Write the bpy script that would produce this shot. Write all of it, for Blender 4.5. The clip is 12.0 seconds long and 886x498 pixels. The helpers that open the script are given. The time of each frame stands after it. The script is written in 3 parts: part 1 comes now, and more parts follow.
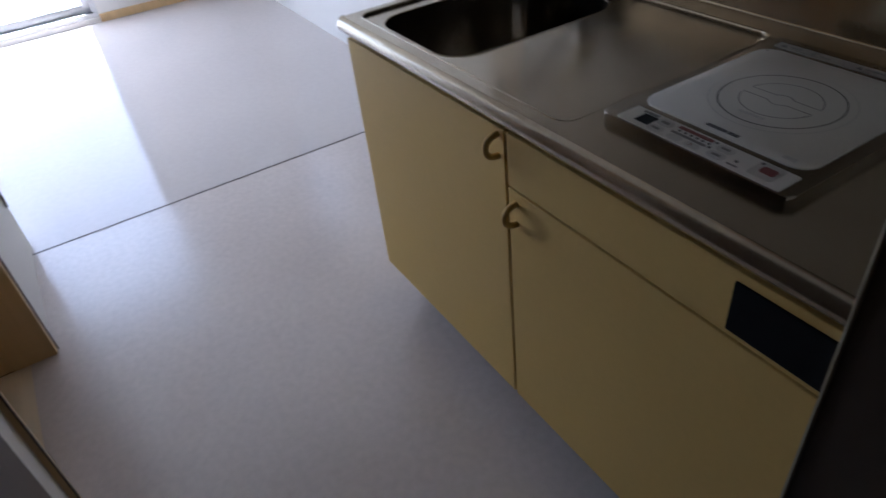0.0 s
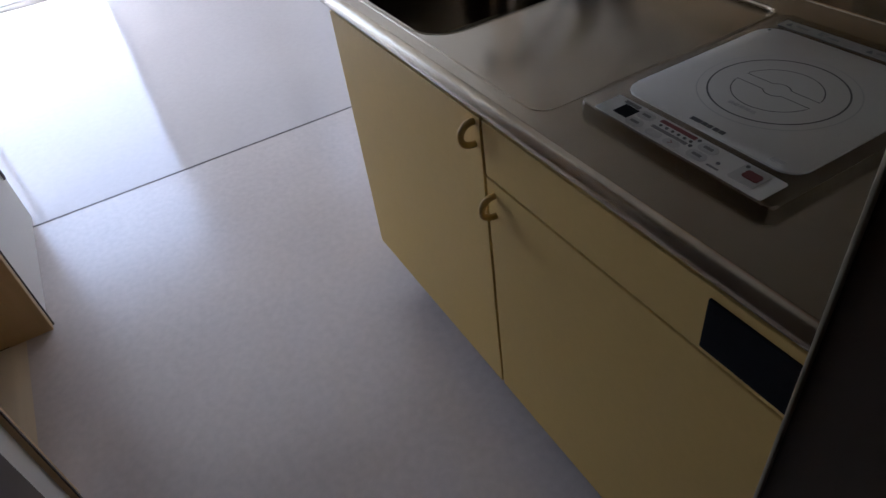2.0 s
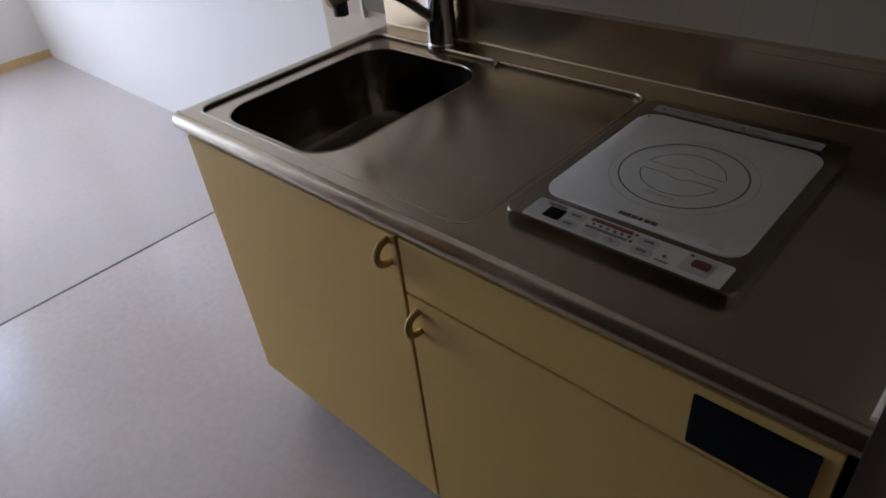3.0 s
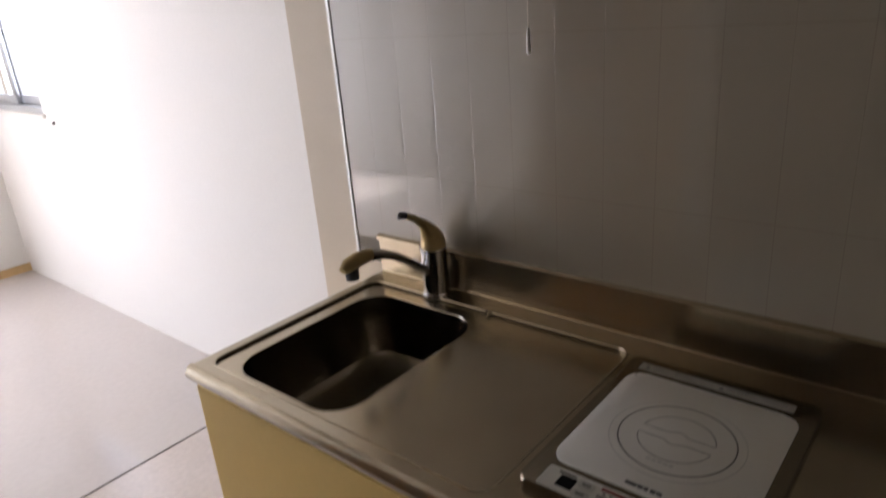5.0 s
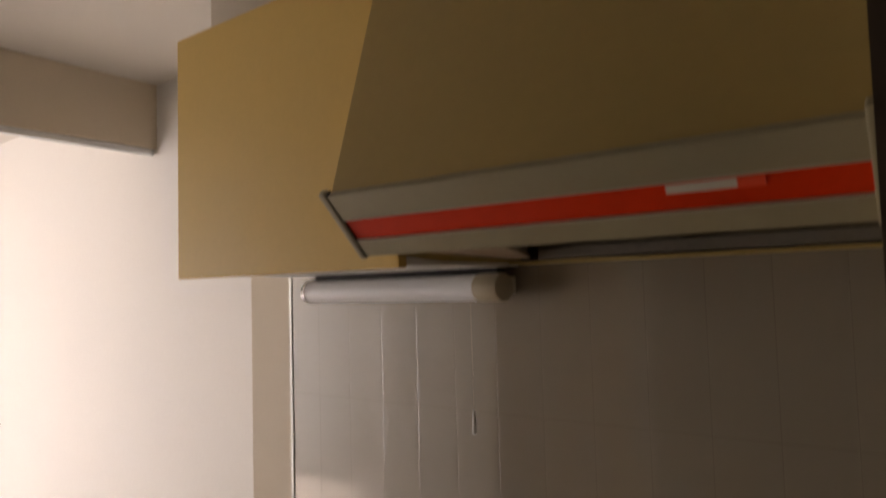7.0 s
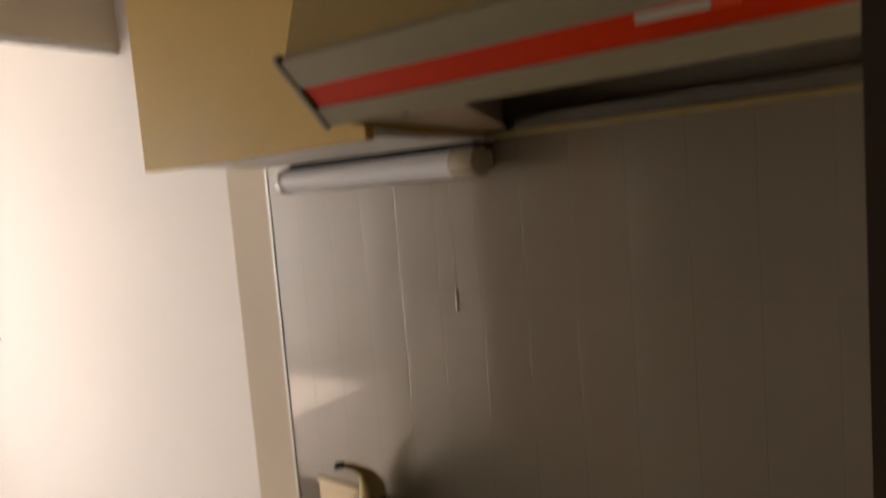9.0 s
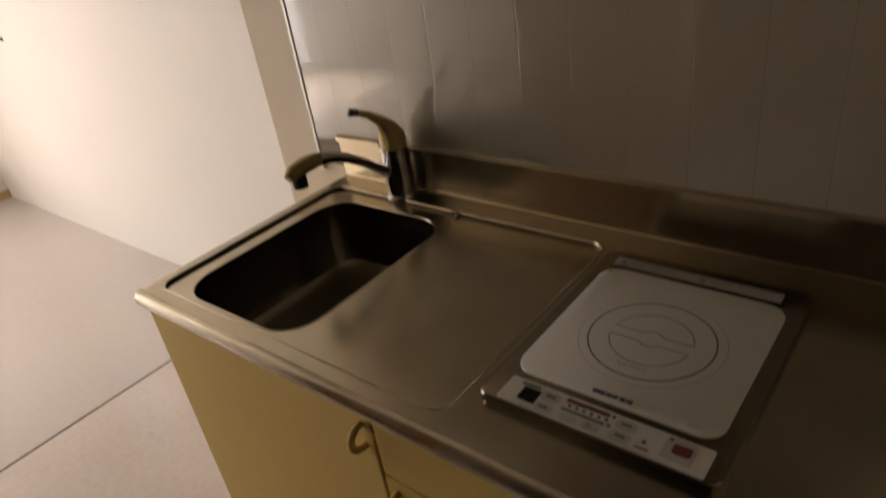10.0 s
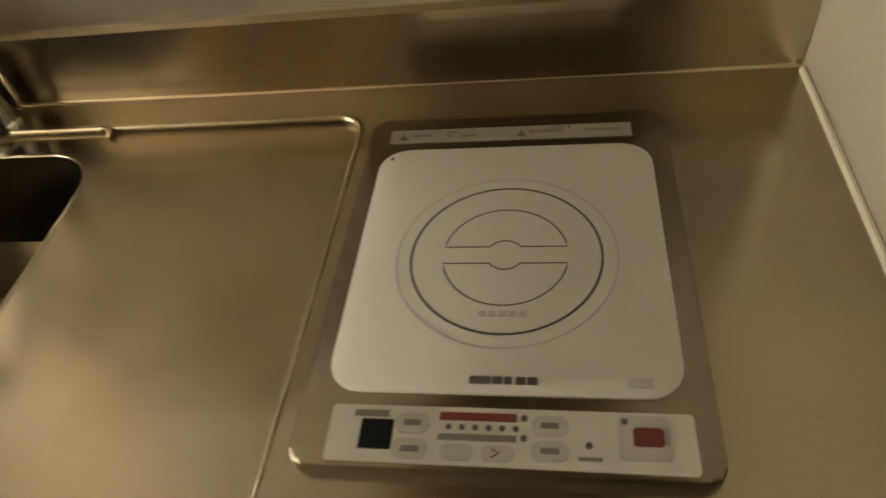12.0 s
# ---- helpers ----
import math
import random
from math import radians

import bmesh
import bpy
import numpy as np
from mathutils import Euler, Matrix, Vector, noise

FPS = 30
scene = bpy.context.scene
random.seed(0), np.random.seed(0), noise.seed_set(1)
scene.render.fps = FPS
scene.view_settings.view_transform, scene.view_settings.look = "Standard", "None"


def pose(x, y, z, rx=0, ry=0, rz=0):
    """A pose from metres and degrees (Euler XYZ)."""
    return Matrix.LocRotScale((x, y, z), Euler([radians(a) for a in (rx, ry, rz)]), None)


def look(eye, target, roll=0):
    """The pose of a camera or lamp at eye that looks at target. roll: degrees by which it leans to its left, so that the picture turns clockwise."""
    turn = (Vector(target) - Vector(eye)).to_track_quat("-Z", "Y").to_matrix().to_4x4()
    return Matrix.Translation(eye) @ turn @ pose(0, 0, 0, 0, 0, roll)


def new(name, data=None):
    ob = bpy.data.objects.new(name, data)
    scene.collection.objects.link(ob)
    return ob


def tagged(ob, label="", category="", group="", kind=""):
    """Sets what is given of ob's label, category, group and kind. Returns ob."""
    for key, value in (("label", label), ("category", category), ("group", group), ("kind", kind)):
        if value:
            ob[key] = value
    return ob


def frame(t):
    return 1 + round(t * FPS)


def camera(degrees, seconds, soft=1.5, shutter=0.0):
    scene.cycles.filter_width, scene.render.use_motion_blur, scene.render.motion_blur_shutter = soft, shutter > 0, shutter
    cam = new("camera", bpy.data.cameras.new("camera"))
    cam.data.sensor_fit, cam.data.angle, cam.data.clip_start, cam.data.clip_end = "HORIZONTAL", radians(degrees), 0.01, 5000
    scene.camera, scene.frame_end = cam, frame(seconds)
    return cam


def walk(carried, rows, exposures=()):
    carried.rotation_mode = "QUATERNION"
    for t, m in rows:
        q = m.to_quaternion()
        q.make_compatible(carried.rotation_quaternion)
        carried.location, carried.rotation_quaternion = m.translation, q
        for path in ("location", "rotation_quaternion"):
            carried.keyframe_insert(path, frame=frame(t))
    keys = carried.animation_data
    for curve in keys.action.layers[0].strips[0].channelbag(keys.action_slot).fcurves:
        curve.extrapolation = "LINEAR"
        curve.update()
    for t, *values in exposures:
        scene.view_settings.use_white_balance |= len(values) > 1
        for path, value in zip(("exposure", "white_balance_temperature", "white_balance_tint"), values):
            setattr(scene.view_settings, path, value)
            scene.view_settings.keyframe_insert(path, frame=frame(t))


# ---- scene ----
cam = camera(67.4, 12.0, soft=1.5, shutter=0.4)
PATH = [
    (0, (1.313, -0.517, 1.245), (-0.082, 0.227, 0.021), -7.0),
    (0.5, (1.308, -0.469, 1.232), (0.006, 0.339, -0.053), -7.6),
    (1, (1.301, -0.433, 1.223), (-0.064, 0.208, -0.09), -8.6),
    (1.5, (1.296, -0.412, 1.242), (-0.102, 0.22, -0.041), -8.5),
    (2, (1.289, -0.407, 1.243), (-0.084, 0.223, -0.067), -8.7),
    (2.5, (1.243, -0.412, 1.263), (-0.042, 0.454, -0.002), -7.1),
    (2.7, (1.183, -0.431, 1.266), (-0.007, 0.584, 0.02), -6.6),
    (4.5, (1.093, -0.481, 1.319), (-0.069, 0.851, 0.383), -4.5),
    (5, (1.115, -0.509, 1.413), (-0.114, 0.904, 0.711), -4.6),
    (5.5, (1.125, -0.513, 1.435), (-0.094, 1.001, 0.965), -3.0),
    (6, (1.121, -0.497, 1.496), (-0.097, 1.069, 1.239), -2.1),
    (6.5, (1.141, -0.514, 1.537), (-0.078, 1.07, 1.483), -1.3),
    (7, (1.164, -0.518, 1.581), (-0.026, 1.085, 1.699), -1.6),
    (7.2, (1.171, -0.519, 1.601), (0.0, 1.088, 1.814), -1.2),
    (8.8, (1.171, -0.503, 1.551), (0.025, 1.145, 1.583), -4.7),
    (9, (1.168, -0.476, 1.533), (-0.018, 1.126, 1.361), -4.6),
    (9.5, (1.15, -0.452, 1.426), (-0.103, 1.005, 0.87), -4.3),
    (10, (1.11, -0.386, 1.366), (-0.07, 0.9, 0.389), -9.1),
    (10.5, (1.052, -0.334, 1.325), (0.034, 0.954, 0.182), -12.3),
    (11, (0.903, -0.262, 1.289), (0.31, 1.217, 0.081), -12.5),
    (11.5, (0.837, -0.198, 1.271), (0.501, 1.248, -0.069), -10.2),
    (12, (0.883, -0.093, 1.233), (0.547, 1.211, -0.245), -11.3),
]
# seconds, stops, kelvin, tint: the clip's camera adapts on its way
EXPOSURES = [(0, 0.82, 5250, 16), (2.7, 0.88, 5450, 17), (4.5, 1.52, 6150, 19), (5.5, 1.08, 6600, 21), (7.2, 0.96, 7700, 23), (9.0, 1.02, 7900, 21),
             (10.5, 0.92, 8500, 18), (11.0, 1.8, 9400, 15), (11.5, 2.48, 8700, 11), (12, 2.5, 8500, 7)]
walk(cam, [(t, look(eye, target, roll)) for t, eye, target, roll in PATH], EXPOSURES)

# ---- light ----
world = bpy.data.worlds.new("world")
scene.world = world
world.use_nodes = True
wn = world.node_tree
sky = wn.nodes.new("ShaderNodeTexSky")
sky.sky_type, sky.sun_disc = "NISHITA", False
sky.sun_elevation, sky.sun_rotation = radians(64.6), radians(-87)
wn.links.new(sky.outputs["Color"], wn.nodes["Background"].inputs["Color"])
wn.nodes["Background"].inputs["Strength"].default_value = 0.12

sun = new("sun", bpy.data.lights.new("sun", "SUN"))
sun.data.energy, sun.data.angle, sun.data.color = 5.0, radians(0.53), (1.0, 0.95, 0.86)
sun.matrix_basis = look((-4.6, -1.0, 3.8), (-2.8, -1.10, 0.0))


def window_light(name, at, target, wide, high, watts):
    lamp = new(name, bpy.data.lights.new(name, "AREA"))
    lamp.data.shape, lamp.data.size, lamp.data.size_y = "RECTANGLE", wide, high
    lamp.data.energy, lamp.data.color = watts, (0.90, 0.95, 1.0)
    lamp.matrix_basis = look(at, target)
    return lamp


window_light("balcony_daylight", (-3.60, -1.275, 1.115), (0, -1.275, 1.115), 2.09, 2.11, 24)
window_light("side_daylight", (-2.99, 0.92, 1.46), (-2.99, 0, 1.46), 0.80, 0.80, 3.2)


# ---- materials ----
def material(name, colour, rough=0.5, metal=0.0, grain=60.0, vary=0.06, stain=3.0, bump=0.0, gloss_vary=0.1, stretch=(1, 1, 1),
             coat=0.0, pieces=0.0, clear=0.0, shine=0.5, coat_ior=1.5, coat_rough=0.03):
    """A surface with variation at two scales: fine grain and broad stains, in colour, gloss and relief."""
    m = bpy.data.materials.new(name)
    m.use_nodes = True
    n, l = m.node_tree.nodes, m.node_tree.links
    b = n["Principled BSDF"]
    b.inputs["Metallic"].default_value = metal
    b.inputs["Coat Weight"].default_value = coat
    b.inputs["Coat IOR"].default_value = coat_ior
    b.inputs["Coat Roughness"].default_value = coat_rough
    b.inputs["Specular IOR Level"].default_value = shine
    b.inputs["Transmission Weight"].default_value = clear
    co = n.new("ShaderNodeTexCoord")
    mp = n.new("ShaderNodeMapping")
    mp.inputs["Scale"].default_value = stretch
    l.new(co.outputs["Object"], mp.inputs["Vector"])
    fine, broad = n.new("ShaderNodeTexNoise"), n.new("ShaderNodeTexNoise")
    fine.inputs["Scale"].default_value, fine.inputs["Detail"].default_value = grain, 5
    broad.inputs["Scale"].default_value, broad.inputs["Detail"].default_value = stain, 4
    l.new(mp.outputs["Vector"], fine.inputs["Vector"])
    l.new(co.outputs["Object"], broad.inputs["Vector"])
    mix = n.new("ShaderNodeMath")
    mix.operation = "ADD"
    l.new(fine.outputs["Fac"], mix.inputs[0])
    l.new(broad.outputs["Fac"], mix.inputs[1])
    ramp = n.new("ShaderNodeMapRange")
    ramp.clamp = False
    ramp.inputs["From Min"].default_value, ramp.inputs["From Max"].default_value = 0.6, 1.4
    ramp.inputs["To Min"].default_value, ramp.inputs["To Max"].default_value = 1 - vary, 1 + vary
    l.new(mix.outputs[0], ramp.inputs["Value"])
    value = ramp.outputs["Result"]
    if pieces:
        info = n.new("ShaderNodeObjectInfo")
        each = n.new("ShaderNodeMapRange")
        each.inputs["To Min"].default_value, each.inputs["To Max"].default_value = 1 - pieces, 1 + pieces
        l.new(info.outputs["Random"], each.inputs["Value"])
        both = n.new("ShaderNodeMath")
        both.operation = "MULTIPLY"
        l.new(value, both.inputs[0])
        l.new(each.outputs["Result"], both.inputs[1])
        value = both.outputs[0]
    hue = n.new("ShaderNodeHueSaturation")
    hue.inputs["Color"].default_value = (*colour, 1)
    l.new(value, hue.inputs["Value"])
    l.new(hue.outputs["Color"], b.inputs["Base Color"])
    rr = n.new("ShaderNodeMapRange")
    rr.inputs["From Min"].default_value, rr.inputs["From Max"].default_value = 0.3, 0.7
    rr.inputs["To Min"].default_value = max(0.02, rough * (1 - gloss_vary))
    rr.inputs["To Max"].default_value = rough * (1 + gloss_vary)
    l.new(broad.outputs["Fac"], rr.inputs["Value"])
    l.new(rr.outputs["Result"], b.inputs["Roughness"])
    if bump:
        bp = n.new("ShaderNodeBump")
        bp.inputs["Strength"].default_value, bp.inputs["Distance"].default_value = bump, 0.002
        l.new(fine.outputs["Fac"], bp.inputs["Height"])
        l.new(bp.outputs["Normal"], b.inputs["Normal"])
    return m


VINYL = material("kitchen_vinyl_floor", (0.64, 0.565, 0.52), 0.21, grain=48, vary=0.10, stain=2.2, bump=0.06, gloss_vary=0.08, shine=0.9)
VINYL_ROOM = material("room_vinyl_floor", (0.60, 0.55, 0.52), 0.10, grain=38, vary=0.05, stain=1.5, bump=0.02, gloss_vary=0.15)
PAPER = material("white_wallpaper", (0.80, 0.775, 0.735), 0.75, grain=160, vary=0.03, stain=1.5, bump=0.25)
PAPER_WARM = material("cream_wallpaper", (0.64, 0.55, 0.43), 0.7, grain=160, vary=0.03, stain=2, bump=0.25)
# the cream paper at half value: the partition's shade put into its colour
PAPER_DIM = material("shaded_cream_paper", (0.31, 0.27, 0.215), 0.6, grain=160, vary=0.04, stain=2, bump=0.25)
PRINT_GREY = material("grey_print", (0.17, 0.16, 0.145), 0.5, grain=90, vary=0.06, stain=9)
LABEL_GREY = material("grey_label_film", (0.26, 0.24, 0.20), 0.6, grain=90, vary=0.06, stain=12)
CEILING = material("ceiling_paper", (0.66, 0.62, 0.56), 0.85, grain=120, vary=0.03, stain=2, bump=0.3)
TILE = material("glazed_tile", (0.25, 0.205, 0.145), 0.32, grain=20, vary=0.015, stain=4, pieces=0.012, shine=1.0, coat=1.0, coat_ior=1.85, coat_rough=0.06)
GROUT = material("grout", (0.22, 0.185, 0.135), 0.8, grain=200, vary=0.06, stain=6)
CREAM = material("cream_laminate", (0.66, 0.44, 0.128), 0.55, grain=90, vary=0.03, stain=4, bump=0.02, shine=0.3)
CREAM_EDGE = material("cream_edge_band", (0.46, 0.32, 0.10), 0.5, grain=90, vary=0.04, stain=6)
# near-black for gaps and recesses: their shade put into the colour
DARK_GAP = material("recess_shade", (0.022, 0.018, 0.014), 0.7, grain=50, vary=0.1, stain=5)
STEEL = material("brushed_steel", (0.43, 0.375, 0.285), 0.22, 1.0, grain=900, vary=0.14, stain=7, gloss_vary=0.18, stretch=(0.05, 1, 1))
STEEL_DARK = material("dark_brushed_steel", (0.26, 0.226, 0.175), 0.235, 1.0, grain=240, vary=0.08, stain=9, gloss_vary=0.07, stretch=(0.05, 1, 1))
# worktop steel with lighter colour, in place of light the upstand lacks
STEEL_UP = material("brightened_upstand_steel", (0.56, 0.475, 0.34), 0.22, 1.0, grain=240, vary=0.02, stain=7, gloss_vary=0.15, stretch=(0.05, 1, 1))
# worktop steel darkened for the shade inside the bowl
STEEL_BOWL = material("shaded_sink_steel", (0.19, 0.165, 0.13), 0.205, 1.0, grain=120, vary=0.03, stain=8, gloss_vary=0.2)
CHROME = material("chrome", (0.62, 0.62, 0.63), 0.09, 1.0, grain=90, vary=0.03, stain=8)
AGED = material("aged_gold_plastic", (0.44, 0.32, 0.125), 0.32, 0.25, grain=90, vary=0.08, stain=18)
GLASS_TOP = material("white_ceramic_glass", (0.67, 0.65, 0.59), 0.18, grain=140, vary=0.02, stain=6)
PANEL_WHITE = material("control_panel_film", (0.58, 0.56, 0.50), 0.35, grain=90, vary=0.03, stain=9)
PANEL_KEY = material("control_key_film", (0.44, 0.425, 0.38), 0.4, grain=90, vary=0.04, stain=9)
INK = material("dark_print", (0.09, 0.085, 0.08), 0.5, grain=90, vary=0.06, stain=9)
INK_PALE = material("pale_print", (0.47, 0.46, 0.42), 0.5, grain=90, vary=0.05, stain=9)
BLACK = material("black_window", (0.008, 0.008, 0.009), 0.7, grain=60, vary=0.1, stain=9, shine=0.08)
RED_KEY = material("red_key", (0.17, 0.032, 0.027), 0.4, grain=60, vary=0.06, stain=9)
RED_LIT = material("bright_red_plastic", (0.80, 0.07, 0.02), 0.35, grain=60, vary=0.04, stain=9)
HOUSING = material("brown_beige_metal", (0.36, 0.25, 0.15), 0.5, grain=60, vary=0.05, stain=8)
LAMP_CAP = material("aged_ivory_plastic", (0.42, 0.35, 0.24), 0.45, grain=60, vary=0.04, stain=9)
RED_BAND = material("red_hood_band", (0.72, 0.036, 0.003), 0.5, grain=60, vary=0.06, stain=4, shine=0.2)
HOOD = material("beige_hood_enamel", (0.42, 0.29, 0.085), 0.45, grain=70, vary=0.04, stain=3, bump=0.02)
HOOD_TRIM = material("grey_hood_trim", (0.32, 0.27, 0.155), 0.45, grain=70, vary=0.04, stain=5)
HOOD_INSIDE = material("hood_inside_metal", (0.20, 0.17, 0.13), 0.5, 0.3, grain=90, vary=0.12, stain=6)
DIFFUSER = material("white_lamp_acrylic", (0.80, 0.80, 0.80), 0.36, grain=60, vary=0.02, stain=5)
LAMP_END = material("ivory_plastic", (0.60, 0.55, 0.44), 0.45, grain=60, vary=0.03, stain=8)
TRIM_WHITE = material("white_plastic_trim", (0.75, 0.72, 0.66), 0.35, grain=90, vary=0.03, stain=4)
ALU = material("aluminium", (0.60, 0.61, 0.62), 0.35, 1.0, grain=160, vary=0.05, stain=5, stretch=(1, 1, 0.05))
SEAM = material("dark_seam_strip", (0.16, 0.14, 0.125), 0.5, 0.3, grain=60, vary=0.1, stain=6)
WOOD = material("light_wood_veneer", (0.60, 0.41, 0.20), 0.45, grain=28, vary=0.16, stain=3, bump=0.05, stretch=(1, 1, 0.08))
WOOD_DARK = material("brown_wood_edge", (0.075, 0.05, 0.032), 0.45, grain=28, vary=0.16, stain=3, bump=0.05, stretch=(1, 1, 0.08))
WOOD_FLOOR = material("wood_threshold", (0.70, 0.58, 0.40), 0.4, grain=30, vary=0.14, stain=3, bump=0.04, stretch=(0.08, 1, 1))
GLASS = material("window_glass", (0.95, 0.97, 1.0), 0.02, grain=5, vary=0.0, stain=2, clear=1.0)
RUBBER = material("black_rubber", (0.03, 0.03, 0.03), 0.6, grain=60, vary=0.1, stain=5)


# ---- building helpers ----
def mesh_of(name, bm, mat, smooth=False):
    me = bpy.data.meshes.new(name)
    bmesh.ops.recalc_face_normals(bm, faces=bm.faces[:])
    bm.to_mesh(me)
    bm.free()
    me.materials.append(mat)
    if smooth:
        me.shade_smooth()
        me.set_sharp_from_angle(angle=radians(35))
    return me


def structure(name, bm, mat, label, category, smooth=False):
    return tagged(new(name, mesh_of(name, bm, mat, smooth)), label, category, kind="structure")


def thing(name, at, label, category, group=""):
    ob = new(name)
    ob.empty_display_size = 0.05
    ob.location = at
    return tagged(ob, label, category, group)


def part(name, bm, mat, parent, label="", smooth=True):
    ob = new(name, mesh_of(name, bm, mat, smooth))
    ob.parent = parent
    if parent.type == "EMPTY":
        ob.matrix_parent_inverse = Matrix.Translation(-parent.location)
    return tagged(ob, label) if label else ob


def box(x0, x1, y0, y1, z0, z1, bevel=0.0, segments=2, bm=None):
    bm2 = bmesh.new()
    bmesh.ops.create_cube(bm2, size=1.0, matrix=Matrix.LocRotScale(((x0 + x1) / 2, (y0 + y1) / 2, (z0 + z1) / 2), None, (abs(x1 - x0), abs(y1 - y0), abs(z1 - z0))))
    if bevel:
        bmesh.ops.bevel(bm2, geom=bm2.edges[:], offset=bevel, segments=segments, affect="EDGES", profile=0.5)
    return join(bm, bm2)


def join(bm, extra):
    """Adds extra into bm and gives bm back; extra itself if there is no bm."""
    if bm is None:
        return extra
    me = bpy.data.meshes.new("joined")
    extra.to_mesh(me)
    extra.free()
    bm.from_mesh(me)
    bpy.data.meshes.remove(me)
    return bm


def prism(profile, axis, a, b, bevel=0.0, bm=None):
    """A closed profile (pairs) drawn out along an axis from a to b. Pairs are the two other axes in x, y, z order."""
    bm2 = bmesh.new()
    def at(p, v):
        return {"x": (v, p[0], p[1]), "y": (p[0], v, p[1]), "z": (p[0], p[1], v)}[axis]
    ends = [[bm2.verts.new(at(p, v)) for p in profile] for v in (a, b)]
    n = len(profile)
    for i in range(n):
        bm2.faces.new((ends[0][i], ends[0][(i + 1) % n], ends[1][(i + 1) % n], ends[1][i]))
    bm2.faces.new(ends[0])
    bm2.faces.new(ends[1][::-1])
    if bevel:
        bmesh.ops.bevel(bm2, geom=bm2.edges[:], offset=bevel, segments=2, affect="EDGES", profile=0.5)
    return join(bm, bm2)


def rounded(x0, x1, y0, y1, r, n=8):
    """The outline of a rectangle with round corners, counter-clockwise."""
    out = []
    for cx, cy, a0 in ((x1 - r, y0 + r, -90), (x1 - r, y1 - r, 0), (x0 + r, y1 - r, 90), (x0 + r, y0 + r, 180)):
        out += [(cx + r * math.cos(radians(a0 + 90 * k / n)), cy + r * math.sin(radians(a0 + 90 * k / n))) for k in range(n + 1)]
    return out


def tube(points, radii, sides=14, bm=None, closed=False):
    """A round bar along points, with a radius at each."""
    bm2 = bmesh.new()
    pts = [Vector(p) for p in points]
    rings, side = [], None
    for i, p in enumerate(pts):
        if closed:
            d = pts[(i + 1) % len(pts)] - pts[i - 1]
        else:
            d = pts[min(i + 1, len(pts) - 1)] - pts[max(i - 1, 0)]
        d.normalize()
        if side is None:
            side = d.orthogonal().normalized()
        side = (side - d * side.dot(d)).normalized()
        up = d.cross(side)
        r = radii[i] if isinstance(radii, (list, tuple)) else radii
        rings.append([bm2.verts.new(p + r * (math.cos(2 * math.pi * k / sides) * side + math.sin(2 * math.pi * k / sides) * up)) for k in range(sides)])
    count = len(rings)
    for i in range(count if closed else count - 1):
        a, b = rings[i], rings[(i + 1) % count]
        for k in range(sides):
            bm2.faces.new((a[k], a[(k + 1) % sides], b[(k + 1) % sides], b[k]))
    if not closed:
        bm2.faces.new(rings[0][::-1])
        bm2.faces.new(rings[-1])
    return join(bm, bm2)


def slab_with_hole(x0, x1, y0, y1, hole, z0, z1):
    """A flat plate with a hole given as an outline; its own top, bottom, rim and hole wall."""
    bm = bmesh.new()
    outer = [(x0, y0), (x1, y0), (x1, y1), (x0, y1)]
    for z in (z0, z1):
        edges = []
        for loop in (outer, hole):
            vs = [bm.verts.new((x, y, z)) for x, y in loop]
            edges += [bm.edges.new((vs[i], vs[(i + 1) % len(vs)])) for i in range(len(vs))]
        bmesh.ops.triangle_fill(bm, edges=edges, use_beauty=True)
    bm.verts.ensure_lookup_table()
    n0, n1 = len(outer), len(hole)
    for start, n in ((0, n0), (n0, n1)):
        for i in range(n):
            a, b = start + i, start + (i + 1) % n
            bm.faces.new((bm.verts[a], bm.verts[b], bm.verts[b + n0 + n1], bm.verts[a + n0 + n1]))
    return bm


def ring_outline(cx, cy, r, n=40, a0=0.0, a1=360.0):
    return [(cx + r * math.cos(radians(a0 + (a1 - a0) * k / n)), cy + r * math.sin(radians(a0 + (a1 - a0) * k / n))) for k in range(n + (a1 - a0 < 360))]


def line_band(points, width, z, closed=True):
    """A flat printed line along an outline, as a thin raised band."""
    bm = bmesh.new()
    n = len(points)
    rows = []
    for i, p in enumerate(points):
        q0 = points[(i - 1) % n] if closed or i else p
        q1 = points[(i + 1) % n] if closed or i < n - 1 else p
        d = Vector((q1[0] - q0[0], q1[1] - q0[1])).normalized()
        s = Vector((-d.y, d.x)) * width / 2
        rows.append((bm.verts.new((p[0] + s.x, p[1] + s.y, z)), bm.verts.new((p[0] - s.x, p[1] - s.y, z))))
    for i in range(n if closed else n - 1):
        a, b = rows[i], rows[(i + 1) % n]
        bm.faces.new((a[0], a[1], b[1], b[0]))
    return bm


# ---- plan ----
TOP = 0.80          # worktop
RIGHT = 1.137       # face of the end partition
BACK = 0.55         # kitchen back wall
DEEP = 0.785        # wall of the room beyond
STEP = -0.240       # where the back wall steps back
SEAM_X = -0.962
FAR = -3.49
NEAR = -0.852       # corridor wall behind the camera's side
HIGH = 2.35

# ---- structure ----
structure("floor_kitchen", box(SEAM_X + 0.004, 2.7, NEAR - 0.06, BACK + 0.3, -0.05, 0.0), VINYL, "mottled grey-beige vinyl floor of the kitchen passage", "floor")
structure("floor_room", box(FAR, SEAM_X - 0.004, -3.2, DEEP, -0.05, 0.0), VINYL_ROOM, "glossy pale vinyl floor of the bright room", "floor")
structure("floor_seam_strip", box(SEAM_X - 0.004, SEAM_X + 0.004, NEAR, DEEP, -0.03, 0.0015), SEAM, "thin dark joint strip between two vinyl floors", "floor strip")

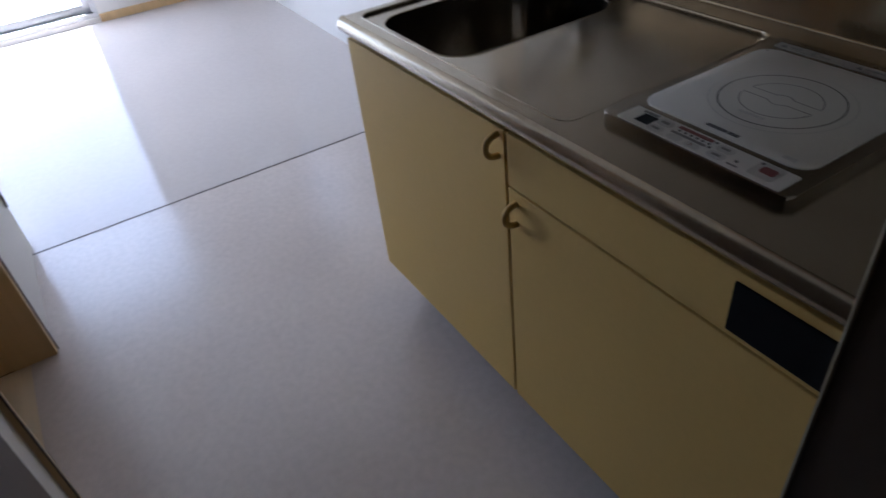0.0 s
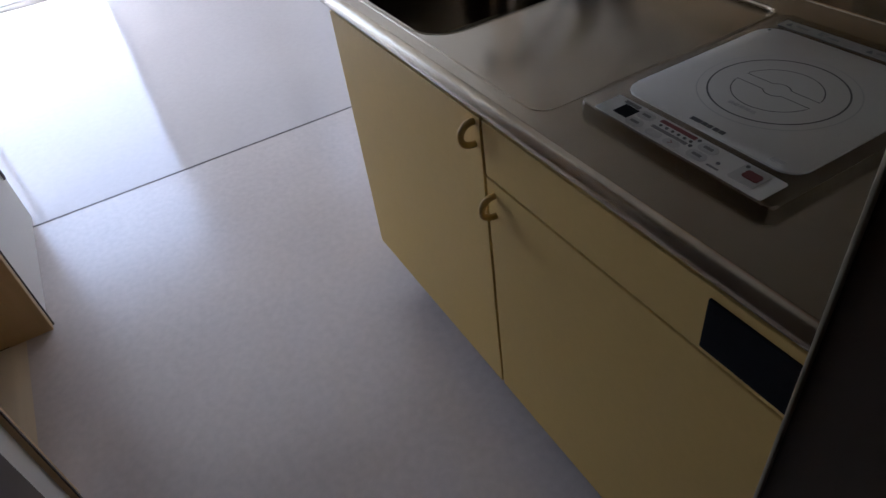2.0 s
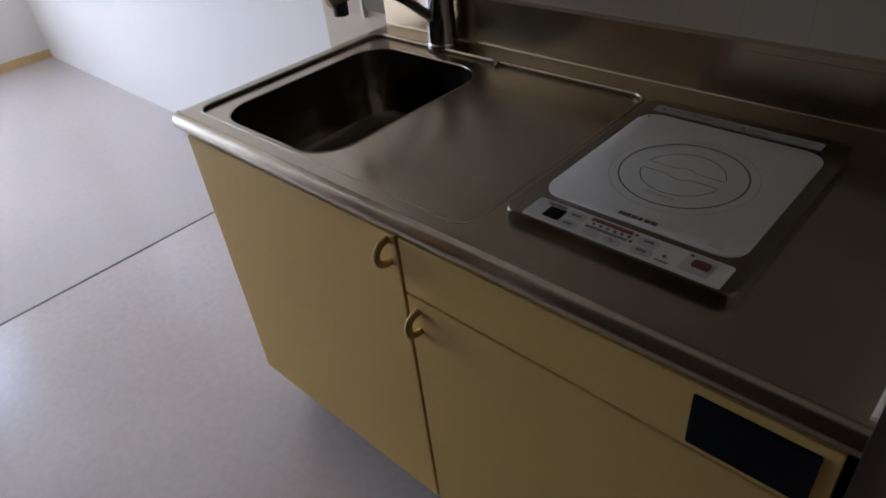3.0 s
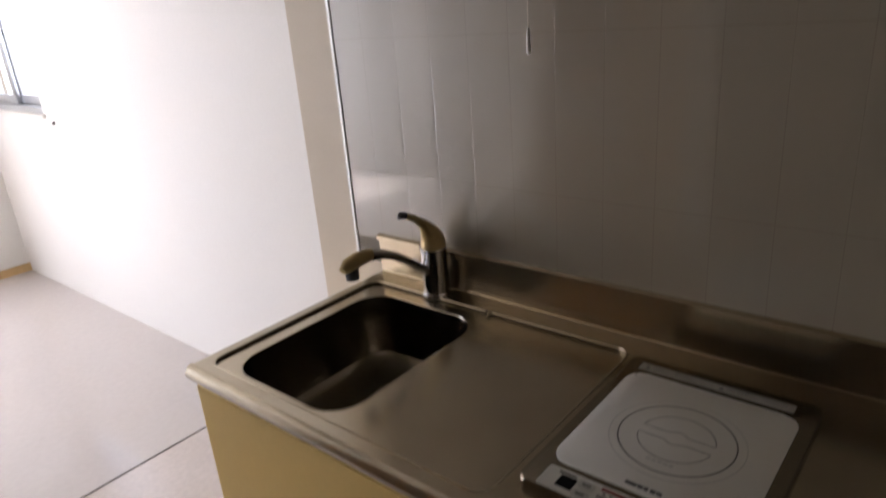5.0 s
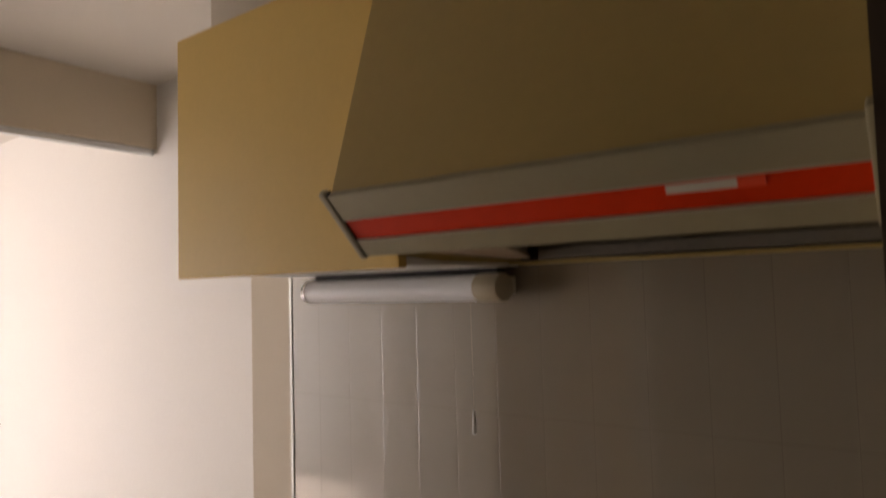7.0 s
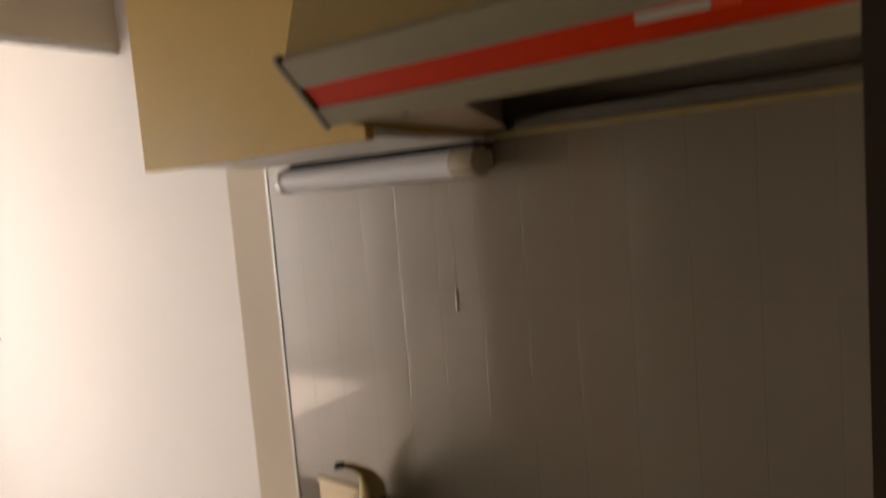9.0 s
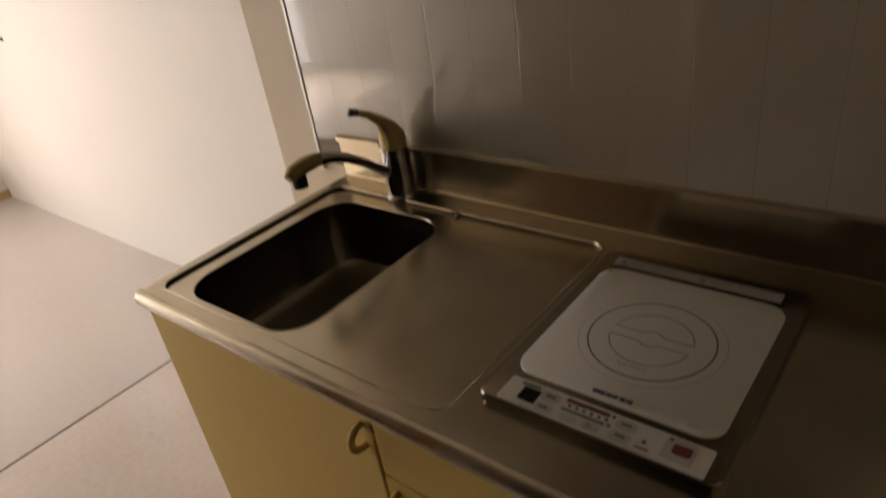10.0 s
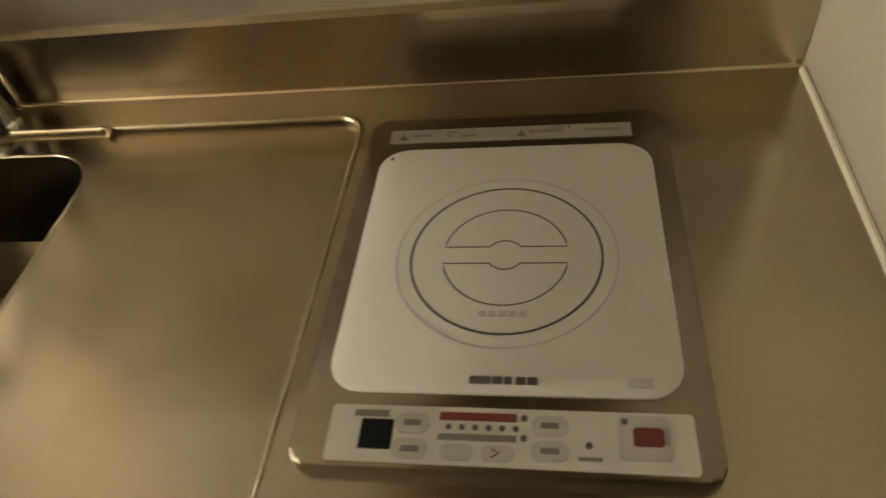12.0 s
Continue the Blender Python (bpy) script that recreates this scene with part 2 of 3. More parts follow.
structure("wall_kitchen", box(STEP, 1.40, BACK, BACK + 0.4, 0, HIGH), PAPER_WARM, "cream papered wall behind the kitchenette", "wall")


def wall_with_opening(name, axis, face, back, a0, a1, o0, o1, z0, z1, mat, label):
    """A wall in the plane axis = face, from a0 to a1, with one opening through it."""
    bm = None
    for u0, u1, w0, w1 in ((a0, o0, 0, HIGH), (o1, a1, 0, HIGH), (o0, o1, z1, HIGH), (o0, o1, 0, z0)):
        if u1 - u0 > 1e-4 and w1 - w0 > 1e-4:
            bm = box(face, back, u0, u1, w0, w1, bm=bm) if axis == "x" else box(u0, u1, face, back, w0, w1, bm=bm)
    return structure(name, bm, mat, label, "wall")


wall_with_opening("wall_room", "y", DEEP, DEEP + 0.12, FAR - 0.12, STEP, -3.40, -2.575, 1.025, 1.90, PAPER, "white papered wall of the bright room")
wall_with_opening("wall_far", "x", FAR, FAR - 0.12, -3.2, DEEP, -2.35, -0.20, 0.03, 2.20, PAPER, "white wall with the balcony door")
wall_with_opening("wall_passage", "y", NEAR, NEAR - 0.10, SEAM_X - 0.07, 2.7, -0.395, 0.19, 0.0, 2.0, PAPER, "white passage wall with a doorway")
# unseen dark sheet added over the white wall to keep bounce light down
structure("bounce_cut_panel", box(0.30, 2.7, NEAR, NEAR + 0.006, 0, HIGH), WOOD_DARK, "unseen dark panel added along the passage to cut bounce light", "cladding")
structure("wall_room_side", box(SEAM_X - 0.07, SEAM_X + 0.03, -3.2, NEAR - 0.10, 0, HIGH), PAPER, "white wall of the bright room beside the doorway", "wall")
structure("wall_room_end", box(FAR - 0.12, SEAM_X + 0.03, -3.3, -3.2, 0, HIGH), PAPER, "white end wall of the bright room", "wall")
# unseen end wall, dark only to hold back bounce light
structure("wall_entry", box(2.7, 2.8, NEAR - 0.1, BACK + 0.4, 0, HIGH), WOOD_DARK, "unseen plain wall closing the passage, dark to cut bounce light", "wall")
structure("wall_partition", box(RIGHT, 1.40, 0.0, BACK, 0, HIGH), PAPER_DIM, "cream partition at the end of the kitchenette, shade in its colour", "wall")
# unseen entry wall, likewise dark to hold back bounce light
structure("wall_entry_side", box(1.40, 2.7, -0.155, BACK, 0, HIGH), WOOD_DARK, "unseen dark wall beside the kitchenette, added to cut bounce light", "wall")
# added dark strip: the shadow on the partition's end face as colour
structure("partition_end", box(RIGHT, 1.178, -0.012, -0.0005, 0, HIGH), WOOD_DARK, "dark strip over the partition end, standing for its shadow", "trim")
structure("door_jamb", box(1.178, 1.40, -0.155, -0.0005, 0, HIGH), WOOD_DARK, "dark brown door jamb beside the kitchenette", "door jamb")
structure("jamb_edge", box(1.1755, 1.1785, -0.158, -0.148, 0, HIGH, 0.0008), LAMP_CAP, "thin pale edge strip of the dark jamb", "trim")
structure("baseboard_far", box(FAR, FAR + 0.012, -0.20, DEEP, 0, 0.05, 0.002), WOOD, "tan wooden baseboard below the far wall", "baseboard")
structure("ceiling", box(FAR - 0.12, 2.8, -3.3, BACK + 0.4, HIGH, HIGH + 0.08), CEILING, "off-white papered ceiling", "ceiling")
structure("closet_walls", box(-0.46, 0.26, NEAR - 0.75, NEAR - 0.70, 0, HIGH, bm=box(0.193, 0.26, NEAR - 0.70, NEAR - 0.103, 0, HIGH, bm=box(-0.46, -0.398, NEAR - 0.70, NEAR - 0.103, 0, HIGH))), WOOD, "tan wood veneer inside of the small closet", "wall")
structure("floor_closet", box(-0.395, 0.19, NEAR - 0.70, NEAR - 0.06, -0.05, 0.0), WOOD_FLOOR, "pale wood floor inside the doorway", "floor")
structure("beam_wall", box(-1.185, -1.085, NEAR, DEEP, 2.115, HIGH, 0.002), PAPER_WARM, "papered lintel above the floor joint", "beam")
structure("beam_rail", box(-1.120, -1.097, NEAR, DEEP - 0.005, 2.092, 2.115, 0.002), ALU, "aluminium sliding-door rail under the lintel", "rail")
structure("bulkhead", box(0.030, RIGHT, 0.255, BACK, 2.080, HIGH), PAPER_WARM, "papered box between wall cupboard and ceiling", "bulkhead")

# balcony door: two sliding panels
def sliding_window(name, axis, face, u0, u1, z0, z1, depth, label, category):
    """Aluminium frame with two glazed sashes; u runs along the wall."""
    def bx(a0, a1, d0, d1, w0, w1, bevel=0.002, bm=None):
        return box(face + d0, face + d1, a0, a1, w0, w1, bevel, bm=bm) if axis == "x" else box(a0, a1, face + d0, face + d1, w0, w1, bevel, bm=bm)
    s = -1 if depth < 0 else 1
    w = tagged(new(name, mesh_of(name, bx(u0, u1, 0.01 * s, depth, z0, z0 + 0.03), ALU)), label, category, kind="structure")
    f = bx(u0, u0 + 0.03, 0.01 * s, depth, z0 + 0.03, z1 - 0.03)
    f = bx(u1 - 0.03, u1, 0.01 * s, depth, z0 + 0.03, z1 - 0.03, bm=f)
    f = bx(u0, u1, 0.01 * s, depth, z1 - 0.03, z1, bm=f)
    part("window_frame", f, ALU, w)
    mid = (u0 + u1) / 2
    for k, (a, b) in enumerate(((u0 + 0.03, mid + 0.02), (mid - 0.02, u1 - 0.03))):
        d0, d1 = (0.03 + 0.025 * k) * s, (0.05 + 0.025 * k) * s
        q = bx(a, a + 0.04, d0, d1, z0 + 0.03, z1 - 0.03)
        q = bx(b - 0.04, b, d0, d1, z0 + 0.03, z1 - 0.03, bm=q)
        q = bx(a + 0.04, b - 0.04, d0, d1, z0 + 0.03, z0 + 0.08, bm=q)
        q = bx(a + 0.04, b - 0.04, d0, d1, z1 - 0.07, z1 - 0.03, bm=q)
        sash = part("sash", q, ALU, w)
        pane = part("pane", bx(a + 0.035, b - 0.035, d0 + 0.007 * s, d0 + 0.012 * s, z0 + 0.075, z1 - 0.065, 0), GLASS, sash)
        pane.visible_shadow = False
    return w


sliding_window("window_1", "x", FAR, -2.35, -0.20, 0.03, 2.20, -0.10, "tall aluminium sliding balcony door with clear glass", "window")
sliding_window("window_2", "y", DEEP, -3.40, -2.575, 1.025, 1.90, 0.10, "small aluminium sliding window in the white wall", "window")
structure("window_trim", box(-3.42, -2.55, DEEP - 0.016, DEEP, 1.007, 1.025, 0.002), TRIM_WHITE, "thin white sill under the small window", "trim")

# doorway casing
dc = box(-0.415, -0.391, NEAR - 0.102, NEAR + 0.012, 0, 2.02, 0.002)
structure("door_frame", box(0.186, 0.21, NEAR - 0.102, NEAR + 0.012, 0, 2.02, 0.002, bm=box(-0.391, 0.186, NEAR - 0.102, NEAR + 0.012, 1.996, 2.02, 0.002, bm=dc)), WOOD, "light wood frame round the closet doorway", "door frame")
structure("door_frame_edge", box(0.207, 0.212, NEAR + 0.0125, NEAR + 0.016, 0, 2.02, bm=box(-0.417, -0.412, NEAR + 0.0125, NEAR + 0.016, 0, 2.02)), WOOD_DARK, "dark wood edge of the doorway frame", "trim")

# tiled splash wall, with its edge trim
T0, TW, TH = 0.0165, 0.0955, 0.294
panel = structure("wall_tiling", box(-0.074, RIGHT, BACK - 0.0090, BACK, TOP + 0.02, 1.70), GROUT, "grout bed of the beige wall tiling", "tiling")
structure("tile_edge_trim", prism([(-0.085, BACK), (-0.085, BACK - 0.010), (-0.075, BACK - 0.0115), (-0.0735, BACK - 0.008), (-0.075, BACK)], "z", TOP, 1.628), TRIM_WHITE, "white plastic edge strip of the tiling", "trim")
structure("corner_bead", tube([(RIGHT - 0.002, BACK - 0.011, TOP + 0.09), (RIGHT - 0.002, BACK - 0.011, 1.62)], 0.004, 10), TRIM_WHITE, "white sealing bead in the wall corner", "trim")

# ---- base cabinet ----
FRONT = 0.015
base = thing("base_cabinet", (0.58, 0.28, 0.0), "cream-yellow laminate kitchenette base cabinet with two doors", "cabinet")
W0, W1 = 0.000, 1.127
body = box(W0, W0 + 0.018, FRONT + 0.02, BACK - 0.01, 0.115, 0.765, 0.001)
body = box(W1 - 0.018, W1, FRONT + 0.02, BACK - 0.01, 0.115, 0.765, 0.001, bm=body)
body = box(W0 + 0.018, W1 - 0.018, FRONT + 0.02, BACK - 0.01, 0.115, 0.133, 0.001, bm=body)
body = box(W0 + 0.018, W1 - 0.018, BACK - 0.02, BACK - 0.01, 0.133, 0.765, 0.001, bm=body)
part("body", body, CREAM_EDGE, base, smooth=False)
toe = box(W0 + 0.01, W1, FRONT + 0.075, FRONT + 0.09, 0, 0.115, 0.001)
toe = box(W0 + 0.01, W0 + 0.028, FRONT + 0.09, BACK - 0.02, 0, 0.115, 0.001, bm=toe)
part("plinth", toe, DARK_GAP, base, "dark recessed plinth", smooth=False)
# blackened pieces behind the joints, so that the gaps show as shaded
part("divider", box(0.552, 0.572, FRONT + 0.0195, BACK - 0.02, 0.133, 0.63, 0.001), DARK_GAP, base, "upright behind the door joint, blackened as its shade", smooth=False)
part("cross_rail", box(0.573, W1 - 0.018, FRONT + 0.0195, FRONT + 0.04, 0.635, 0.672, 0.001), DARK_GAP, base, "rail behind the drawer joint, blackened as its shade", smooth=False)
part("top_rail", box(W0 + 0.018, W1 - 0.018, FRONT + 0.0195, FRONT + 0.04, 0.725, 0.765, 0.001), DARK_GAP, base, "rail above the doors, blackened as the shade of the gap", smooth=False)


def bow_handle(x, z, parent):
    """A cream bow-shaped pull standing off the door."""
    n = 16
    pts = []
    for k in range(n + 1):
        a = math.pi * k / n
        pts.append((x, FRONT + 0.002 - 0.027 * math.sin(a) ** 0.75, z + 0.0195 * math.cos(a)))
    radii = [0.0056] * (n + 1)
    h = part("handle", tube(pts, radii, 12), CREAM, parent, "cream plastic bow-shaped pull")
    return h


d1 = part("door", box(W0, 0.5590, FRONT, FRONT + 0.019, 0.138, 0.751, 0.0015), CREAM, base, smooth=False)
bow_handle(0.543, 0.720, d1)
d2 = part("door", box(0.5655, W1, FRONT, FRONT + 0.019, 0.138, 0.651, 0.0015), CREAM, base, smooth=False)
bow_handle(0.586, 0.608, d2)
fascia = part("drawer_front", box(0.5655, W1, FRONT, FRONT + 0.019, 0.6555, 0.751, 0.0015), CREAM, base, smooth=False)
vx0, vx1, vz0, vz1 = 0.991, 1.112, 0.666, 0.738
part("vent_grille", box(vx0, vx1, FRONT - 0.004, FRONT + 0.001, vz0, vz1, 0.0015), BLACK, fascia, "black rectangular air inlet", smooth=False)

# ---- worktop with sink ----
top = thing("worktop", (0.58, 0.28, TOP - 0.035), "brushed stainless steel worktop with sink and upstand", "worktop")
SX0, SX1, SY0, SY1 = 0.027, 0.677, 0.036, 0.485      # sunk field of sink and drainer
BX0, BX1, BY0, BY1 = 0.069, 0.374, 0.049, 0.445      # bowl
END = RIGHT - 0.001
part("deck", slab_with_hole(0.012, END, 0.012, BACK - 0.012, rounded(SX0, SX1, SY0, SY1, 0.028), TOP - 0.004, TOP), STEEL, top, smooth=False)
field = slab_with_hole(SX0 - 0.004, SX1 + 0.004, SY0 - 0.004, SY1 + 0.004, rounded(BX0, BX1, BY0, BY1, 0.068, 10), TOP - 0.009, TOP - 0.0055)
part("drainer", field, STEEL, top, smooth=False)
out = rounded(SX0, SX1, SY0, SY1, 0.028, 8)
part("drainer_bead", tube([(x, y, TOP - 0.0012) for x, y in out], [0.0024 + 0.0018 * min(1.0, max(0.0, (y - SY1 + 0.05) / 0.04)) for x, y in out], 10, closed=True), STEEL, top)
out = rounded(BX0, BX1, BY0, BY1, 0.068, 12)
part("bowl_rim", tube([(x, y, TOP - 0.0062) for x, y in out], 0.0020, 8, closed=True), STEEL, top)
part("bowl_bead", tube([(0.350, SY1, TOP - 0.0005), (0.361, SY1 - 0.001, TOP + 0.0005), (0.3685, SY1 - 0.008, TOP), (0.3695, SY1 - 0.016, TOP - 0.003)], [0.0030, 0.0046, 0.0044, 0.0018], 12), STEEL, top, "bright bead end beside the bowl")
# bowl: rounded walls running into a gently dished bottom, its shade in the steel colour
bm = bmesh.new()
rings = []
for depth, inset, r in ((0.006, 0, 0.068), (0.05, 0.003, 0.067), (0.115, 0.008, 0.064), (0.137, 0.016, 0.055), (0.147, 0.032, 0.045), (0.151, 0.06, 0.03), (0.153, 0.09, 0.02)):
    rings.append([bm.verts.new((x, y, TOP - depth)) for x, y in rounded(BX0 + inset, BX1 - inset, BY0 + inset, BY1 - inset, r, 10)])
for a, b in zip(rings, rings[1:]):
    for i in range(len(a)):
        bm.faces.new((a[i], a[(i + 1) % len(a)], b[(i + 1) % len(b)], b[i]))
bm.faces.new(rings[-1])
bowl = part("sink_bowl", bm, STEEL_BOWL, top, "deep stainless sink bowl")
DX, DY = 0.245, 0.318
dr = tube([(DX, DY, TOP - 0.1525), (DX, DY, TOP - 0.148)], [0.058, 0.054], 36)
part("drain_flange", dr, STEEL, bowl, "round steel drain flange")
part("drain_basket", tube([(DX, DY, TOP - 0.1478), (DX, DY, TOP - 0.1462)], [0.043, 0.040], 30), RUBBER, bowl, "black drain basket")
part("strainer", tube([(DX, DY, TOP - 0.1462), (DX, DY, TOP - 0.1440), (DX, DY, TOP - 0.1435)], [0.031, 0.030, 0.027], 30), STEEL, bowl, "steel strainer cap")
for k in range(4):
    a = radians(45 + 90 * k)
    part("strainer_slot", tube([(DX + 0.012 * math.cos(a), DY + 0.012 * math.sin(a), TOP - 0.1434), (DX + 0.023 * math.cos(a), DY + 0.023 * math.sin(a), TOP - 0.1434)], 0.0022, 8), RUBBER, bowl)
# knob in the shaded bowl steel to dim its highlight
part("drain_knob", tube([(DX, DY, TOP - 0.1436), (DX, DY, TOP - 0.140), (DX, DY, TOP - 0.138)], [0.008, 0.009, 0.006], 18), STEEL_BOWL, bowl)
# rolled front edge
edge = [(0.0165 - 0.0185 * math.sin(radians(a)), TOP - 0.018 + 0.018 * math.cos(radians(a))) for a in range(0, 181, 15)] + [(0.0165, TOP - 0.030)]
part("front_edge", prism(edge, "x", 0.0, END), STEEL, top)
side = [(0.0125, TOP), (0.004, TOP - 0.001), (0.0, TOP - 0.006), (0.0, TOP - 0.036), (0.006, TOP - 0.036), (0.0125, TOP - 0.01)]
part("side_edge", prism([(x, z) for x, z in side], "y", 0.010, BACK - 0.012), STEEL, top)
# upstand with coved foot and folded lip
up = [(BACK - 0.016 + 0.004 * math.sin(radians(a)), TOP + 0.0044 - 0.004 * math.cos(radians(a))) for a in range(0, 91, 30)]
up += [(BACK - 0.012, TOP + 0.079), (BACK - 0.020, TOP + 0.083), (BACK - 0.020, TOP + 0.094), (BACK - 0.006, TOP + 0.098), (BACK - 0.005, TOP - 0.003), (BACK - 0.016, TOP - 0.003)]
part("upstand", prism(up, "x", 0.002, END), STEEL_UP, top)
# sealing bead along the partition
structure("worktop_bead", tube([(RIGHT - 0.002, 0.02, TOP + 0.001), (RIGHT - 0.002, BACK - 0.02, TOP + 0.001)], 0.0042, 10), LAMP_END, "ivory sealant along the worktop", "trim")

# ---- mixer tap ----
tx, ty = 0.208, 0.502
tap = thing("mixer_tap", (tx, ty, TOP), "single-lever chrome mixer tap with aged golden lever", "tap")
part("base_ring", tube([(tx, ty, TOP), (tx, ty, TOP + 0.005), (tx, ty, TOP + 0.009)], [0.0325, 0.0325, 0.031], 28), CHROME, tap)
part("tap_body", tube([(tx, ty, TOP + 0.007), (tx + 0.001, ty - 0.001, TOP + 0.050), (tx + 0.004, ty - 0.004, TOP + 0.090), (tx + 0.006, ty - 0.006, TOP + 0.112)], [0.0300, 0.0295, 0.0290, 0.0285], 28), CHROME, tap)
part("lever_collar", tube([(tx + 0.006, ty - 0.006, TOP + 0.110), (tx + 0.007, ty - 0.007, TOP + 0.119)], [0.0305, 0.0305], 28), CHROME, tap)
# spout: a slim tube that rises out over the bowl to its head
sp = [(0.207, 0.482, TOP + 0.060), (0.212, 0.450, TOP + 0.082), (0.219, 0.410, TOP + 0.112), (0.228, 0.360, TOP + 0.144), (0.233, 0.325, TOP + 0.160), (0.235, 0.290, TOP + 0.170)]
spout = part("spout", tube(sp, [0.0110, 0.0098, 0.0092, 0.0092, 0.0098, 0.0115], 18), CHROME, tap)
hd = [(0.2345, 0.296, TOP + 0.169), (0.235, 0.280, TOP + 0.1715), (0.235, 0.256, TOP + 0.172), (0.235, 0.232, TOP + 0.168), (0.235, 0.219, TOP + 0.163)]
part("spout_head", tube(hd, [0.0108, 0.0128, 0.0146, 0.0138, 0.008], 18), AGED, spout, "aged golden spout head")
part("aerator", tube([(0.235, 0.241, TOP + 0.160), (0.235, 0.241, TOP + 0.139)], [0.0130, 0.0125], 18), RUBBER, spout, "dark aerator nozzle")
# lever: a hooded cap that tapers into a bar
lv = [(tx + 0.007, ty - 0.007, TOP + 0.116), (tx + 0.007, ty - 0.008, TOP + 0.134), (tx + 0.006, ty - 0.016, TOP + 0.154), (0.215, 0.470, TOP + 0.174),
      (0.218, 0.440, TOP + 0.196), (0.221, 0.408, TOP + 0.212)]
lever = part("lever", tube(lv, [0.0282, 0.0265, 0.0195, 0.0112, 0.0072, 0.0062], 20), AGED, tap, "aged golden lever")
part("lever_tip", tube([(0.2208, 0.410, TOP + 0.211), (0.222, 0.398, TOP + 0.2155), (0.2225, 0.390, TOP + 0.212)], [0.0070, 0.0072, 0.004], 14), RUBBER, lever, "dark lever tip")

# ---- induction hob ----
hob = thing("induction_hob", (0.842, 0.27, TOP), "built-in induction hob with white glass top", "induction hob")
HX0, HX1, HY0, HY1 = 0.697, 0.988, 0.083, 0.457
hz = TOP + 0.013
tray = prism(rounded(HX0, HX1, HY0, HY1, 0.012, 5), "z", TOP, hz)
bmesh.ops.bevel(tray, geom=[e for e in tray.edges if all(v.co.z > hz - 1e-4 for v in e.verts)], offset=0.004, segments=3, affect="EDGES", profile=0.5)
part("tray", tray, STEEL_DARK, hob, "brushed steel hob tray")
GX0, GX1, GY0, GY1 = 0.714, 0.970, 0.139, 0.406
glass = prism(rounded(GX0, GX1, GY0, GY1, 0.026, 8), "z", hz - 0.002, hz + 0.0025)
bmesh.ops.bevel(glass, geom=[e for e in glass.edges if all(v.co.z > hz + 0.002 for v in e.verts)], offset=0.0012, segments=2, affect="EDGES", profile=0.5)
plate = part("glass_plate", glass, GLASS_TOP, hob, "white ceramic glass plate")
gz = hz + 0.0029
CX, CY = 0.841, 0.268
part("cooking_ring", line_band(ring_outline(CX, CY, 0.0790, 64), 0.0022, gz), INK, plate, "thin dark cooking-zone ring")
part("pale_ring", line_band(ring_outline(CX, CY, 0.0915, 64), 0.0016, gz), INK_PALE, plate, "faint outer ring")
for s in (1, -1):
    a0 = math.degrees(math.asin(0.0090 / 0.0520))
    arc = ring_outline(CX, CY, 0.0520, 30, a0, 180 - a0)
    b0 = math.degrees(math.asin(0.0090 / 0.0156))
    loop = arc + ring_outline(CX, CY, 0.0156, 12, 180 - b0, b0 - 0.0001)
    loop = [(x, CY + s * (y - CY)) for x, y in loop]
    part("half_moon_mark", line_band(loop, 0.0014, gz), INK, plate, "half-moon outline")


def mark(name, x0, x1, y0, y1, mat, parent, z, r=0.0, label="", high=0.0008):
    bm = prism(rounded(x0, x1, y0, y1, r, 5), "z", z, z + high) if r else box(x0, x1, y0, y1, z, z + high)
    return part(name, bm, mat, parent, label, smooth=False)


for k in range(5):
    mark("caption_bar", CX - 0.018 + 0.0078 * k, CX - 0.012 + 0.0078 * k, 0.2055, 0.2105, INK_PALE, plate, gz)
# maker's mark as plain blocks
for k, w in enumerate((0.0085, 0.007, 0.007, 0.0055, 0.007, 0.007)):
    x = 0.8206 + 0.0083 * k
    mark("maker_mark", x, x + w, 0.1465, 0.1525, INK, plate, gz)
mark("corner_mark", 0.9315, 0.9478, 0.1465, 0.1535, INK_PALE, plate, gz)
mark("corner_mark", 0.7243, 0.7274, 0.3910, 0.3945, INK, plate, gz)
# warning strip along the back
strip = mark("warning_label", 0.7179, 0.9550, 0.4195, 0.4395, LABEL_GREY, hob, hz, label="grey warning label", high=0.0006)
for x0, x1, y0, y1 in ((0.7414, 0.7595, 0.4280, 0.4310), (0.7749, 0.7867, 0.4325, 0.4350), (0.7758, 0.7822, 0.4260, 0.4300), (0.7894, 0.8057, 0.4265, 0.4290), (0.8573, 0.8908, 0.4285, 0.4325), (0.8808, 0.8908, 0.4350, 0.4375), (0.9098, 0.9442, 0.4290, 0.4310)):
    mark("label_bar", x0, x1, y0, y1, PRINT_GREY, strip, hz + 0.0007)
for x in (0.7270, 0.8455):
    part("warning_triangle", prism([(x, 0.4245), (x + 0.009, 0.4245), (x + 0.0045, 0.4330)], "z", hz + 0.0007, hz + 0.0014), INK, strip, smooth=False)
mark("label_dot", 0.8948, 0.8976, 0.4345, 0.4375, INK, strip, hz + 0.0007, 0.0014)
# control panel
pz = hz + 0.0009
panel_c = mark("control_panel", 0.7240, 0.9713, 0.0865, 0.1285, PANEL_WHITE, hob, hz, 0.003, "off-white control panel film", high=0.0009)
mark("display", 0.7470, 0.7700, 0.0955, 0.1175, BLACK, panel_c, pz, label="black display window")
mark("caption_bar", 0.7410, 0.7659, 0.1195, 0.1245, PRINT_GREY, panel_c, pz)
